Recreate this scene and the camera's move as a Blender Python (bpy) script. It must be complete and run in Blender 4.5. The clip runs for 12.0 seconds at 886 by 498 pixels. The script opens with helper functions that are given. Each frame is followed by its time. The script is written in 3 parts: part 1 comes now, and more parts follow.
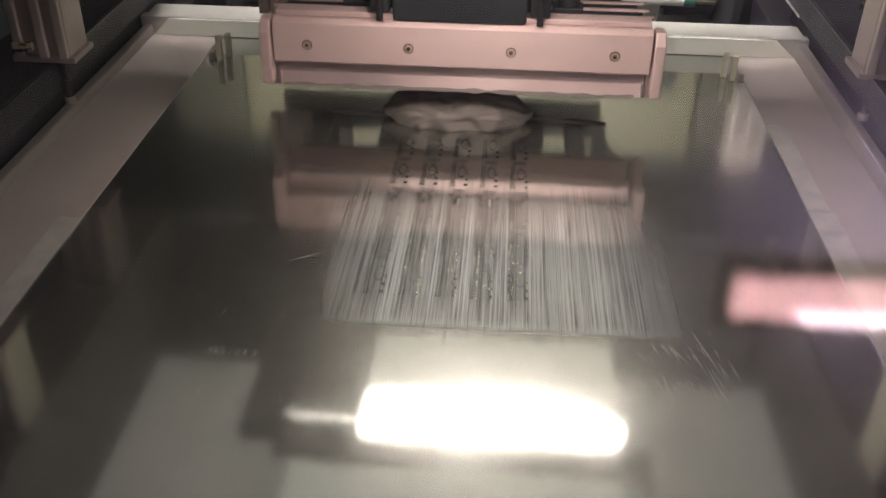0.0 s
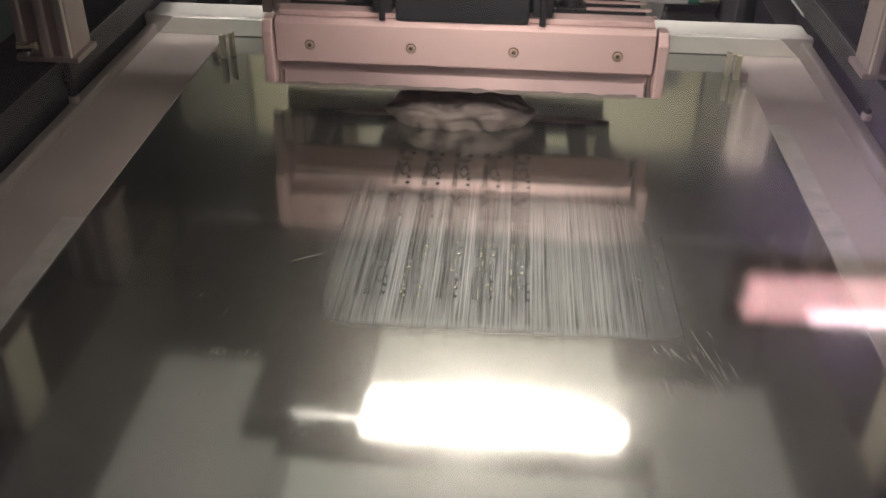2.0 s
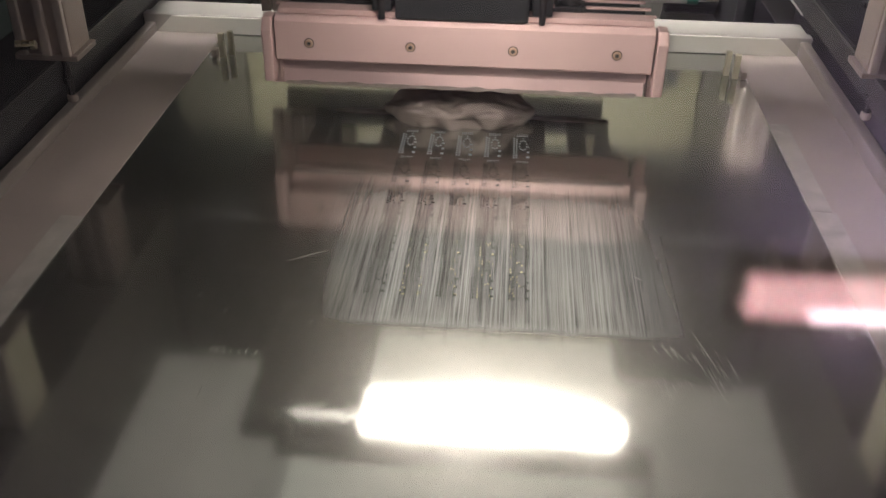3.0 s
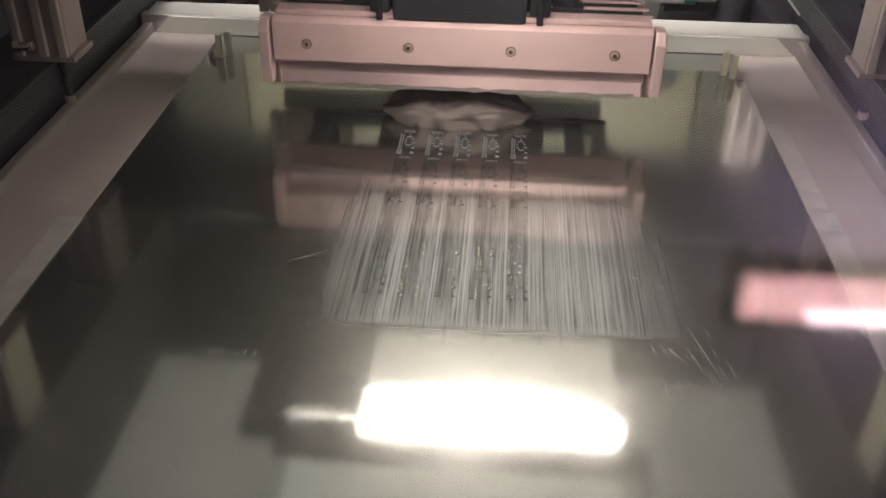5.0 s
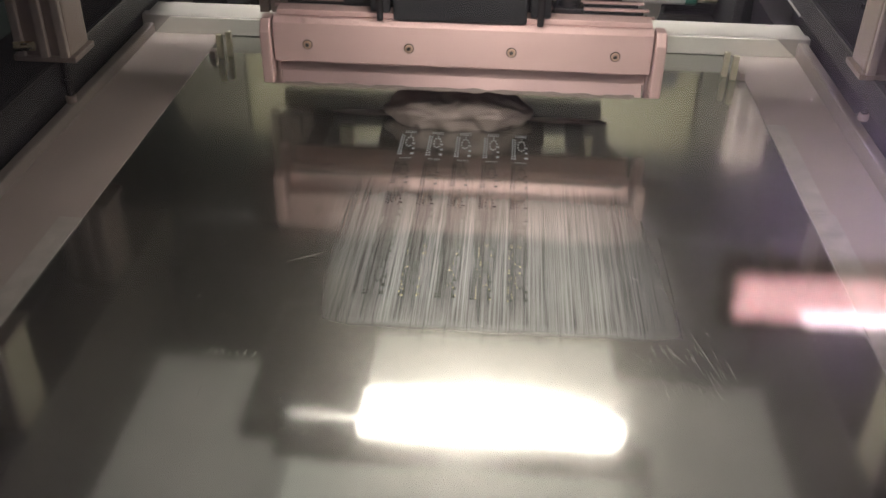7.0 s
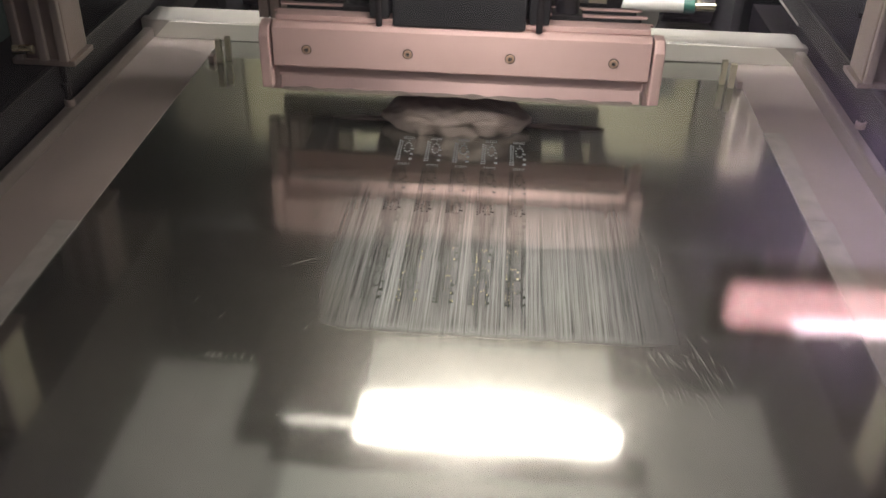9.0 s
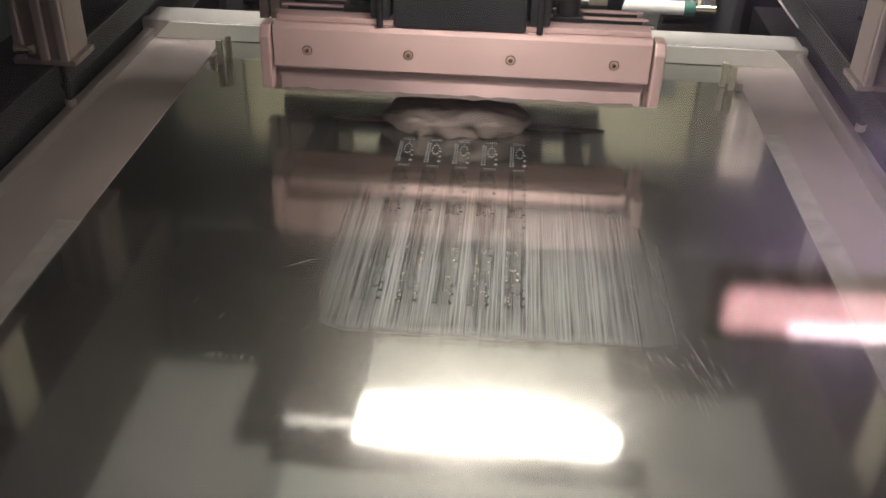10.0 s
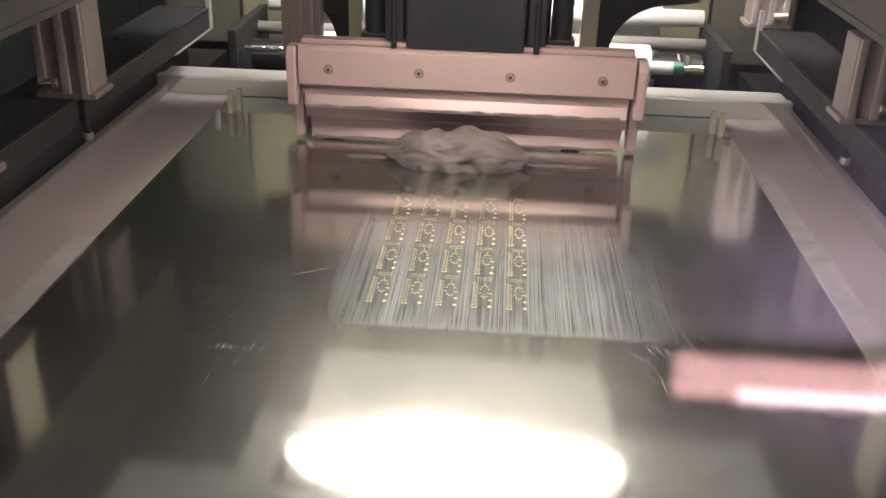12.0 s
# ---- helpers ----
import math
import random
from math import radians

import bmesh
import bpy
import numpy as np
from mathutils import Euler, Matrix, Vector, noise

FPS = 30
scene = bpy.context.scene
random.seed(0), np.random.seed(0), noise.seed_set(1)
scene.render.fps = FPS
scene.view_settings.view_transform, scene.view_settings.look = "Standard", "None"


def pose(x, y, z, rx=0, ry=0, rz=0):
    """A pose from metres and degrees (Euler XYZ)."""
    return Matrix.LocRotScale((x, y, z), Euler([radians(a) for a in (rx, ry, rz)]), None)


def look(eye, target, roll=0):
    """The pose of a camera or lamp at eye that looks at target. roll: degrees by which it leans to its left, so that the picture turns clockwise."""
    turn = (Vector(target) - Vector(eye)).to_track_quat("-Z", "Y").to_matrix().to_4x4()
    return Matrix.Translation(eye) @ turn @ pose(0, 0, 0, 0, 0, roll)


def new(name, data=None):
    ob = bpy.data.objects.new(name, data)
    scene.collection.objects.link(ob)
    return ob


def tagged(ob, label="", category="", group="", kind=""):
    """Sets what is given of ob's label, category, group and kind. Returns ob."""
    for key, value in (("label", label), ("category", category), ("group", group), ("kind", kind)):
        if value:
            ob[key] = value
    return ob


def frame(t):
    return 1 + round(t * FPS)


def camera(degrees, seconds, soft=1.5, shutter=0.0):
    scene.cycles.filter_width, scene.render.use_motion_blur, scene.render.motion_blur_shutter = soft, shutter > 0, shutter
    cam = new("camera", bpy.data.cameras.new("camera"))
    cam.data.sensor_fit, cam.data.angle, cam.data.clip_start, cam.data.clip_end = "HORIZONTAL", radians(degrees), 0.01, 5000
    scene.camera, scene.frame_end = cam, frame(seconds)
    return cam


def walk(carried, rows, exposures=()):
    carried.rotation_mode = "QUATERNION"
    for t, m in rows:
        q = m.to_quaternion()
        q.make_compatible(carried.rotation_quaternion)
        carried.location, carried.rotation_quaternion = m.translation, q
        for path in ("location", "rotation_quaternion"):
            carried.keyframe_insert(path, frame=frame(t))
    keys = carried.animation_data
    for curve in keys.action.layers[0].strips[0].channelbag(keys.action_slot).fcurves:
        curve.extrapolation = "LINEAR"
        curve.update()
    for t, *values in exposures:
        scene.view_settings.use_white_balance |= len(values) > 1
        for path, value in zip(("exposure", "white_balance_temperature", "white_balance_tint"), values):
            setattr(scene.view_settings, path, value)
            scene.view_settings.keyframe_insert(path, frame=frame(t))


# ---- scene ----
# ---------------------------------------------------------------- camera
cam = camera(50, 12.0, soft=1.5)
walk(cam, [
    (0, look((0.0375, -0.6083, 0.4025), (-0.0165, 0.2313, -0.1380), 0.85)),
    (0.5, look((0.0386, -0.6087, 0.4014), (-0.0161, 0.2326, -0.1364), 0.74)),
    (1, look((0.0396, -0.6083, 0.4024), (-0.0168, 0.2324, -0.1363), 0.71)),
    (1.5, look((0.0397, -0.6075, 0.4037), (-0.0180, 0.2317, -0.1371), 0.74)),
    (2, look((0.0408, -0.6067, 0.4068), (-0.0193, 0.2296, -0.1382), 0.71)),
    (2.5, look((0.0414, -0.6067, 0.4075), (-0.0197, 0.2288, -0.1386), 0.71)),
    (3, look((0.0394, -0.6067, 0.4062), (-0.0183, 0.2294, -0.1393), 0.85)),
    (5, look((0.0388, -0.6064, 0.4065), (-0.0163, 0.2300, -0.1389), 0.83)),
    (5.5, look((0.0394, -0.6065, 0.4070), (-0.0169, 0.2291, -0.1395), 0.80)),
    (6, look((0.0393, -0.6067, 0.4064), (-0.0168, 0.2295, -0.1389), 0.82)),
    (6.5, look((0.0392, -0.6068, 0.4062), (-0.0167, 0.2299, -0.1384), 0.88)),
    (7, look((0.0393, -0.6067, 0.4075), (-0.0167, 0.2295, -0.1380), 0.89)),
    (9, look((0.0385, -0.6080, 0.4055), (-0.0145, 0.2331, -0.1328), 1.32)),
    (9.5, look((0.0389, -0.6079, 0.4066), (-0.0146, 0.2325, -0.1327), 1.34)),
    (10, look((0.0383, -0.6086, 0.4056), (-0.0144, 0.2332, -0.1315), 1.54)),
    (10.5, look((0.0370, -0.6098, 0.4021), (-0.0144, 0.2362, -0.1285), 1.73)),
    (11, look((0.0341, -0.6133, 0.4042), (-0.0133, 0.2440, -0.1084), 2.34)),
    (11.5, look((0.0311, -0.6341, 0.3859), (-0.0190, 0.2464, -0.0856), 1.98)),
    (12, look((0.0378, -0.6708, 0.3470), (-0.0170, 0.2290, -0.0858), 1.63)),
], exposures=[(0, 0.14), (12, 0.14)])

# ---------------------------------------------------------------- world
world = bpy.data.worlds.new("room_air")
world.use_nodes = True
scene.world = world
world.node_tree.nodes["Background"].inputs[0].default_value = (1.0, 0.90, 0.96, 1)
world.node_tree.nodes["Background"].inputs[1].default_value = 0.19

LAMP_GLOW = 16.0       # front light bar
HALO_GLOW = 26.0       # added violet strip behind the pink lamp
WING_GLOW = 0.52       # glowing panels added round the light bar
FAR_GLOW = 80.0        # unseen short lamps added over the far corners
REAR_GLOW = 56.0       # unseen rear light bar added to brighten the back
PINK_GLOW = 9.0       # pink lamp outside the cover
VISION_GLOW = 0.17      # ring light of the alignment camera

# ---------------------------------------------------------------- materials


class Mat:
    """Small wrapper round a node material."""

    def __init__(self, name, color=(0.5, 0.5, 0.5), rough=0.5, metal=0.0):
        self.m = bpy.data.materials.new(name)
        self.m.use_nodes = True
        self.t = self.m.node_tree
        self.b = self.t.nodes["Principled BSDF"]
        self.b.inputs["Base Color"].default_value = (*color, 1)
        self.b.inputs["Roughness"].default_value = rough
        self.b.inputs["Metallic"].default_value = metal

    def node(self, kind, **values):
        n = self.t.nodes.new(kind)
        for k, v in values.items():
            if k in n.inputs:
                n.inputs[k].default_value = v
        return n

    def link(self, a, b):
        self.t.links.new(a, b)

    def coords(self, scale=(1, 1, 1)):
        c = self.t.nodes.new("ShaderNodeTexCoord")
        m = self.t.nodes.new("ShaderNodeMapping")
        m.inputs["Scale"].default_value = scale
        self.link(c.outputs["Object"], m.inputs["Vector"])
        return m.outputs["Vector"]

    def noise(self, scale=(1, 1, 1), size=10.0, detail=4.0):
        n = self.node("ShaderNodeTexNoise", Scale=size, Detail=detail)
        self.link(self.coords(scale), n.inputs["Vector"])
        return n.outputs["Fac"]

    def ramp(self, src, lo, hi, a=0.0, b=1.0):
        r = self.t.nodes.new("ShaderNodeMapRange")
        r.inputs["From Min"].default_value, r.inputs["From Max"].default_value = lo, hi
        r.inputs["To Min"].default_value, r.inputs["To Max"].default_value = a, b
        self.link(src, r.inputs["Value"])
        return r.outputs["Result"]

    def math(self, op, a, b):
        n = self.t.nodes.new("ShaderNodeMath")
        n.operation = op
        for i, v in enumerate((a, b)):
            if isinstance(v, (int, float)):
                n.inputs[i].default_value = v
            else:
                self.link(v, n.inputs[i])
        return n.outputs[0]

    def mix(self, fac, a, b):
        n = self.t.nodes.new("ShaderNodeMix")
        n.data_type = "RGBA"
        if isinstance(fac, (int, float)):
            n.inputs[0].default_value = fac
        else:
            self.link(fac, n.inputs[0])
        for i, v in ((6, a), (7, b)):
            if isinstance(v, tuple):
                n.inputs[i].default_value = (*v, 1)
            else:
                self.link(v, n.inputs[i])
        return n.outputs[2]

    def bump(self, height, strength=0.2, distance=0.001):
        n = self.node("ShaderNodeBump", Strength=strength, Distance=distance)
        self.link(height, n.inputs["Height"])
        self.link(n.outputs["Normal"], self.b.inputs["Normal"])

    def color(self, src):
        self.link(src, self.b.inputs["Base Color"])

    def rough(self, src):
        self.link(src, self.b.inputs["Roughness"])


def worn(name, color, rough, metal=0.0, size=40.0, spread=0.25, grain=(1, 1, 1), bump=0.08):
    """A surface with large stains, fine grain and uneven gloss."""
    m = Mat(name, color, rough, metal)
    big, fine = m.noise((1, 1, 1), size * 0.35, 3), m.noise(grain, size * 8, 5)
    dark = tuple(c * (1 - spread) for c in color)
    light = tuple(min(1, c * (1 + spread)) for c in color)
    both = m.math("ADD", m.math("MULTIPLY", big, 0.6), m.math("MULTIPLY", fine, 0.4))
    m.color(m.mix(m.ramp(both, 0.3, 0.7), dark, light))
    m.rough(m.ramp(big, 0.3, 0.7, max(0.02, rough - 0.1), min(1, rough + 0.12)))
    m.bump(fine, bump, 0.0005)
    return m.m


def glow(name, color, strength, under=(0.8, 0.8, 0.8)):
    m = Mat(name, under, 0.4)
    m.b.inputs["Emission Color"].default_value = (*color, 1)
    m.b.inputs["Emission Strength"].default_value = strength
    return m.m


def foil_material():
    """Rolled stainless foil: faint brushing, wipe stains, and a smeared film of paste over the printed patch."""
    m = Mat("stainless_foil", (0.60, 0.61, 0.59), 0.12, 1.0)
    stain, brush = m.noise((1, 1, 1), 9, 5), m.noise((6, 300, 1), 3, 3)
    m.color(m.mix(m.ramp(stain, 0.3, 0.7), (0.46, 0.482, 0.468), (0.62, 0.63, 0.61)))
    m.rough(m.math("ADD", m.ramp(stain, 0.3, 0.7, 0.06, 0.11), m.ramp(brush, 0.3, 0.7, 0.0, 0.03)))
    m.bump(brush, 0.02, 0.0002)
    # broad lobe from the fine rolling texture
    broad = m.t.nodes.new("ShaderNodeBsdfPrincipled")
    broad.inputs["Base Color"].default_value = (0.64, 0.63, 0.55, 1)
    broad.inputs["Metallic"].default_value = 1.0
    broad.inputs["Roughness"].default_value = 0.5
    wide = m.t.nodes.new("ShaderNodeMixShader")
    wide.inputs[0].default_value = 0.14
    haze = m.t.nodes.new("ShaderNodeBsdfPrincipled")
    haze.inputs["Base Color"].default_value = (0.62, 0.615, 0.585, 1)
    haze.inputs["Metallic"].default_value = 1.0
    haze.inputs["Roughness"].default_value = 0.27
    soft = m.t.nodes.new("ShaderNodeMixShader")
    m.link(m.ramp(stain, 0.3, 0.7, 0.10, 0.26), soft.inputs[0])
    m.link(m.b.outputs[0], soft.inputs[1])
    m.link(haze.outputs[0], soft.inputs[2])
    m.link(soft.outputs[0], wide.inputs[1])
    m.link(broad.outputs[0], wide.inputs[2])
    # smeared film; its rise towards the near edge also paints in the lamp's haze
    c = m.t.nodes.new("ShaderNodeTexCoord")
    s = m.t.nodes.new("ShaderNodeSeparateXYZ")
    m.link(c.outputs["Object"], s.inputs[0])
    x, y = s.outputs["X"], s.outputs["Y"]
    lines = m.noise((480, 1.2, 1), 1.0, 3)
    coarse = m.noise((330, 0.7, 1), 1.0, 1)
    fine = m.noise((610, 0.9, 1), 1.0, 1)
    bands = m.noise((60, 1.0, 1), 1.0, 2)
    patchy = m.noise((300, 22, 1), 1.0, 2)
    stray = m.noise((260, 0.4, 1), 1.0, 1)
    edge = m.ramp(m.noise((40, 0.01, 1), 1.0, 2), 0.3, 0.7, -0.0012, 0.0012)
    reach = m.math("ADD", y, edge)
    far = m.ramp(y, 0.135, 0.095)
    span = m.math("MULTIPLY", m.ramp(reach, -0.087, -0.079), far)
    span = m.math("MULTIPLY", span, m.ramp(y, 0.115, -0.04, 0.16, 1.05))
    lean = m.math("ADD", x, m.math("MULTIPLY", y, 0.12))
    across = m.math("MULTIPLY", m.ramp(lean, -0.100, -0.048), m.ramp(x, 0.182, 0.115))
    rows = m.math("COSINE", m.math("MULTIPLY", m.math("ADD", x, 0.0508), math.tau / 0.0265), 0.0)
    printed = m.math("MULTIPLY", m.ramp(x, -0.066, -0.058), m.ramp(x, 0.075, 0.067))
    printed = m.math("MULTIPLY", printed, m.ramp(y, -0.075, -0.045))
    unit = m.math("MULTIPLY", printed, m.ramp(rows, -0.3, 0.6))
    wiped = m.math("SUBTRACT", 1.0, m.math("MULTIPLY", unit, 0.40))
    zone = m.math("MULTIPLY", m.math("MULTIPLY", span, across), wiped)
    streak = m.ramp(m.math("ADD", lines, m.math("MULTIPLY", bands, 0.6)), 0.55, 1.0, 0.47, 0.62)
    film = m.node("ShaderNodeBsdfDiffuse", Color=(0.60, 0.635, 0.635, 1))
    smear = m.t.nodes.new("ShaderNodeMixShader")
    m.link(m.math("MULTIPLY", zone, streak), smear.inputs[0])
    m.link(wide.outputs[0], smear.inputs[1])
    m.link(film.outputs[0], smear.inputs[2])
    # thin dark scored lines, a few of them running on past the film
    reach_lines = m.math("ADD", reach, m.ramp(stray, 0.56, 0.70, 0.0, 0.036))
    lined = m.math("MULTIPLY", m.ramp(reach_lines, -0.085, -0.072), m.ramp(y, 0.150, 0.085))
    lined = m.math("MULTIPLY", lined, m.math("MULTIPLY", m.ramp(lean, -0.118, -0.070), m.ramp(x, 0.176, 0.150)))
    one = m.ramp(m.math("ABSOLUTE", m.math("SUBTRACT", coarse, 0.5), 0.0), 0.012, 0.048, 1.0, 0.0)
    two = m.ramp(m.math("ABSOLUTE", m.math("SUBTRACT", fine, 0.5), 0.0), 0.015, 0.060, 0.75, 0.0)
    groove = m.math("MULTIPLY", m.math("MAXIMUM", one, two), m.ramp(patchy, 0.30, 0.62, 0.35, 1.0))
    # flux residue round the apertures and a dark smudge beside the first column
    residue = m.math("MULTIPLY", m.math("MULTIPLY", unit, m.ramp(y, 0.235, 0.20)), m.ramp(m.noise((500, 60, 1), 1.0, 3), 0.35, 0.65, 0.05, 0.30))
    smudge = m.ramp(m.math("ABSOLUTE", m.math("ADD", x, 0.0632), 0.0), 0.0008, 0.0026, 0.75, 0.0)
    smudge = m.math("MULTIPLY", smudge, m.math("MULTIPLY", m.ramp(y, -0.062, -0.045), m.ramp(y, 0.075, 0.0)))
    # paste dragged in thin dark lines through each column of apertures
    phase = m.math("FRACT", m.math("DIVIDE", m.math("ADD", x, 0.0625), 0.0265), 0.0)
    for at, half, depth in ((0.365, 0.022, 0.55), (0.665, 0.026, 0.80), (0.775, 0.020, 0.60), (0.205, 0.030, 0.40)):
        near_it = m.ramp(m.math("ABSOLUTE", m.math("SUBTRACT", phase, at), 0.0), half * 0.4, half, depth, 0.0)
        near_it = m.math("MULTIPLY", m.math("MULTIPLY", near_it, printed), m.ramp(y, 0.16, 0.02, 0.15, 1.0))
        smudge = m.math("MAXIMUM", smudge, m.math("MULTIPLY", near_it, m.ramp(patchy, 0.35, 0.6, 0.25, 1.0)))
    scored = m.node("ShaderNodeBsdfDiffuse", Color=(0.035, 0.036, 0.033, 1))
    score = m.t.nodes.new("ShaderNodeMixShader")
    marks = m.math("MAXIMUM", m.math("MULTIPLY", m.math("MULTIPLY", lined, groove), 0.72), m.math("MAXIMUM", residue, smudge))
    m.link(marks, score.inputs[0])
    m.link(smear.outputs[0], score.inputs[1])
    m.link(scored.outputs[0], score.inputs[2])
    m.link(score.outputs[0], m.t.nodes["Material Output"].inputs["Surface"])
    return m.m


def pane_material():
    """Clear acrylic: see-through with a weak mirror image."""
    m = Mat("clear_acrylic")
    clear = m.node("ShaderNodeBsdfTransparent", Color=(0.97, 0.97, 0.98, 1))
    gloss = m.node("ShaderNodeBsdfGlossy", Color=(1, 1, 1, 1), Roughness=0.05)
    weight = m.node("ShaderNodeLayerWeight", Blend=0.5)
    gain = m.ramp(m.math("POWER", weight.outputs["Facing"], 3.0), 0, 1, 0.035, 0.55)
    both = m.t.nodes.new("ShaderNodeMixShader")
    m.link(gain, both.inputs[0])
    m.link(clear.outputs[0], both.inputs[1])
    m.link(gloss.outputs[0], both.inputs[2])
    m.link(both.outputs[0], m.t.nodes["Material Output"].inputs["Surface"])
    return m.m


def screen_material():
    """Thin milky plastic of an added sheet, which passes a little of the lamp behind it."""
    m = Mat("added_milky_sheet")
    through_it = m.node("ShaderNodeBsdfTranslucent", Color=(0.036, 0.034, 0.028, 1))
    face = m.node("ShaderNodeBsdfDiffuse", Color=(0.30, 0.29, 0.26, 1))
    both = m.t.nodes.new("ShaderNodeMixShader")
    m.link(m.ramp(m.noise((1, 1, 1), 30, 3), 0.3, 0.7, 0.10, 0.20), both.inputs[0])
    m.link(through_it.outputs[0], both.inputs[1])
    m.link(face.outputs[0], both.inputs[2])
    m.link(both.outputs[0], m.t.nodes["Material Output"].inputs["Surface"])
    return m.m


FOIL = foil_material()
SCREEN = screen_material()
PANE = pane_material()
BORDER = worn("glued_mesh_border", (0.42, 0.362, 0.338), 0.6, 0.0, 30, 0.18)
BEAD = worn("glue_bead", (0.45, 0.425, 0.40), 0.5, 0.0, 160, 0.28)
ALU = worn("frame_aluminium", (0.52, 0.50, 0.475), 0.42, 0.6, 25, 0.12, (1, 40, 1))
TUBE = worn("dull_side_tube", (0.30, 0.265, 0.245), 0.5, 0.3, 25, 0.12, (1, 40, 1))
LITFACE = worn("lit_inner_face", (0.86, 0.84, 0.77), 0.55, 0.0, 25, 0.12, (1, 1, 40))
SQUEEGEE = worn("anodised_squeegee", (0.54, 0.39, 0.375), 0.5, 0.2, 30, 0.08, (30, 1, 1), 0.04)
STEEL = worn("blade_steel", (0.62, 0.46, 0.45), 0.40, 0.75, 30, 0.1, (20, 1, 1), 0.03)
BLACK = worn("black_anodised", (0.016, 0.017, 0.020), 0.45, 0.2, 40, 0.3)
DARK = worn("dark_painted_steel", (0.011, 0.011, 0.013), 0.6, 0.0, 30, 0.3)
SHELL = worn("dark_green_shell", (0.013, 0.020, 0.017), 0.6, 0.0, 30, 0.3)
RAILDARK = worn("dark_rail_steel", (0.040, 0.038, 0.041), 0.35, 0.7, 30, 0.25, (1, 30, 1))
RIB = worn("rib_aluminium", (0.52, 0.45, 0.42), 0.4, 0.5, 40, 0.15)
POST = worn("cylinder_aluminium", (0.40, 0.33, 0.30), 0.45, 0.5, 40, 0.15)
SHEET = worn("grey_sheet_metal", (0.135, 0.122, 0.108), 0.55, 0.1, 12, 0.2)
CHROME = worn("bright_chrome", (0.75, 0.74, 0.73), 0.15, 1.0, 40, 0.08)
CREAM = worn("cream_sheet_metal", (0.72, 0.68, 0.52), 0.55, 0.0, 14, 0.12)
PANEL = worn("olive_beige_panel", (0.165, 0.152, 0.094), 0.6, 0.0, 10, 0.16)
OLIVE = worn("dark_olive_plate", (0.08, 0.074, 0.054), 0.6, 0.0, 10, 0.16)
WHITE = worn("white_paper_roll", (0.80, 0.79, 0.75), 0.8, 0.0, 30, 0.06)
GREEN = worn("green_fitting", (0.03, 0.13, 0.10), 0.4, 0.0, 60, 0.2)
BRASS = worn("nickel_fitting", (0.75, 0.68, 0.5), 0.25, 1.0, 60, 0.15)
PASTE = worn("solder_paste", (0.185, 0.155, 0.142), 0.6, 0.1, 220, 0.14, (1, 1, 1), 0.5)
SCREW = worn("screw_steel", (0.40, 0.28, 0.21), 0.4, 0.3, 80, 0.2)
HOLE = worn("socket_dark", (0.03, 0.028, 0.027), 0.6, 0.2, 80, 0.2)
MASK = worn("dark_solder_mask", (0.035, 0.045, 0.03), 0.4, 0.0, 90, 0.25)
GOLD = worn("gold_pad", (0.98, 0.84, 0.44), 0.40, 0.3, 900, 0.25)
SCRATCH = worn("scratched_metal", (0.85, 0.84, 0.82), 0.6, 0.0, 80, 0.1)
SCORE = worn("dark_score", (0.05, 0.05, 0.048), 0.6, 0.0, 80, 0.2)
WALL = worn("room_wall", (0.62, 0.60, 0.62), 0.8, 0.0, 4, 0.1)
LAMP = glow("lamp_diffuser", (1.0, 0.90, 0.79), LAMP_GLOW)
# emissive panels, added to give the foil a cream glow to mirror
WING = glow("added_glow_panel", (1.0, 0.96, 0.80), WING_GLOW)
MIDWING = glow("added_side_glow", (1.0, 0.95, 0.80), WING_GLOW * 0.38)
DIMWING = glow("added_outer_glow", (1.0, 0.95, 0.80), WING_GLOW * 0.30)
FARLAMP = glow("added_far_glow", (1.0, 0.95, 0.88), FAR_GLOW)
REARLAMP = glow("added_rear_glow", (1.0, 0.95, 0.86), REAR_GLOW)
PINK = glow("pink_diffuser", (1.0, 0.53, 0.54), PINK_GLOW)
PINKHOT = glow("pink_hot_diffuser", (1.0, 0.72, 0.80), PINK_GLOW * 3.0)
HALO = glow("added_violet_glow", (0.92, 0.70, 0.97), HALO_GLOW)
VISION = glow("vision_ring_light", (0.95, 1.0, 0.97), VISION_GLOW)

# ---------------------------------------------------------------- mesh helpers


def box(bm, x0, x1, y0, y1, z0, z1, bevel=0.0, seg=2):
    made = bmesh.ops.create_cube(bm, size=1.0)["verts"]
    bmesh.ops.transform(bm, verts=made, matrix=Matrix.LocRotScale(
        ((x0 + x1) / 2, (y0 + y1) / 2, (z0 + z1) / 2), None, (x1 - x0, y1 - y0, z1 - z0)))
    if bevel:
        edges = list({e for v in made for e in v.link_edges})
        bmesh.ops.bevel(bm, geom=edges, offset=bevel, segments=seg, affect="EDGES", profile=0.6)
    return bm


def rod(bm, a, b, r, seg=20, r2=None, bevel=0.0):
    a, b = Vector(a), Vector(b)
    m = Matrix.Translation((a + b) / 2) @ (b - a).to_track_quat("Z", "Y").to_matrix().to_4x4()
    made = bmesh.ops.create_cone(bm, cap_ends=True, segments=seg, radius1=r, radius2=r if r2 is None else r2,
                                 depth=(b - a).length, matrix=m)["verts"]
    if bevel:
        edges = [e for e in {e for v in made for e in v.link_edges} if any(len(f.verts) > 4 for f in e.link_faces)]
        bmesh.ops.bevel(bm, geom=edges, offset=bevel, segments=2, affect="EDGES", profile=0.5)
    return bm


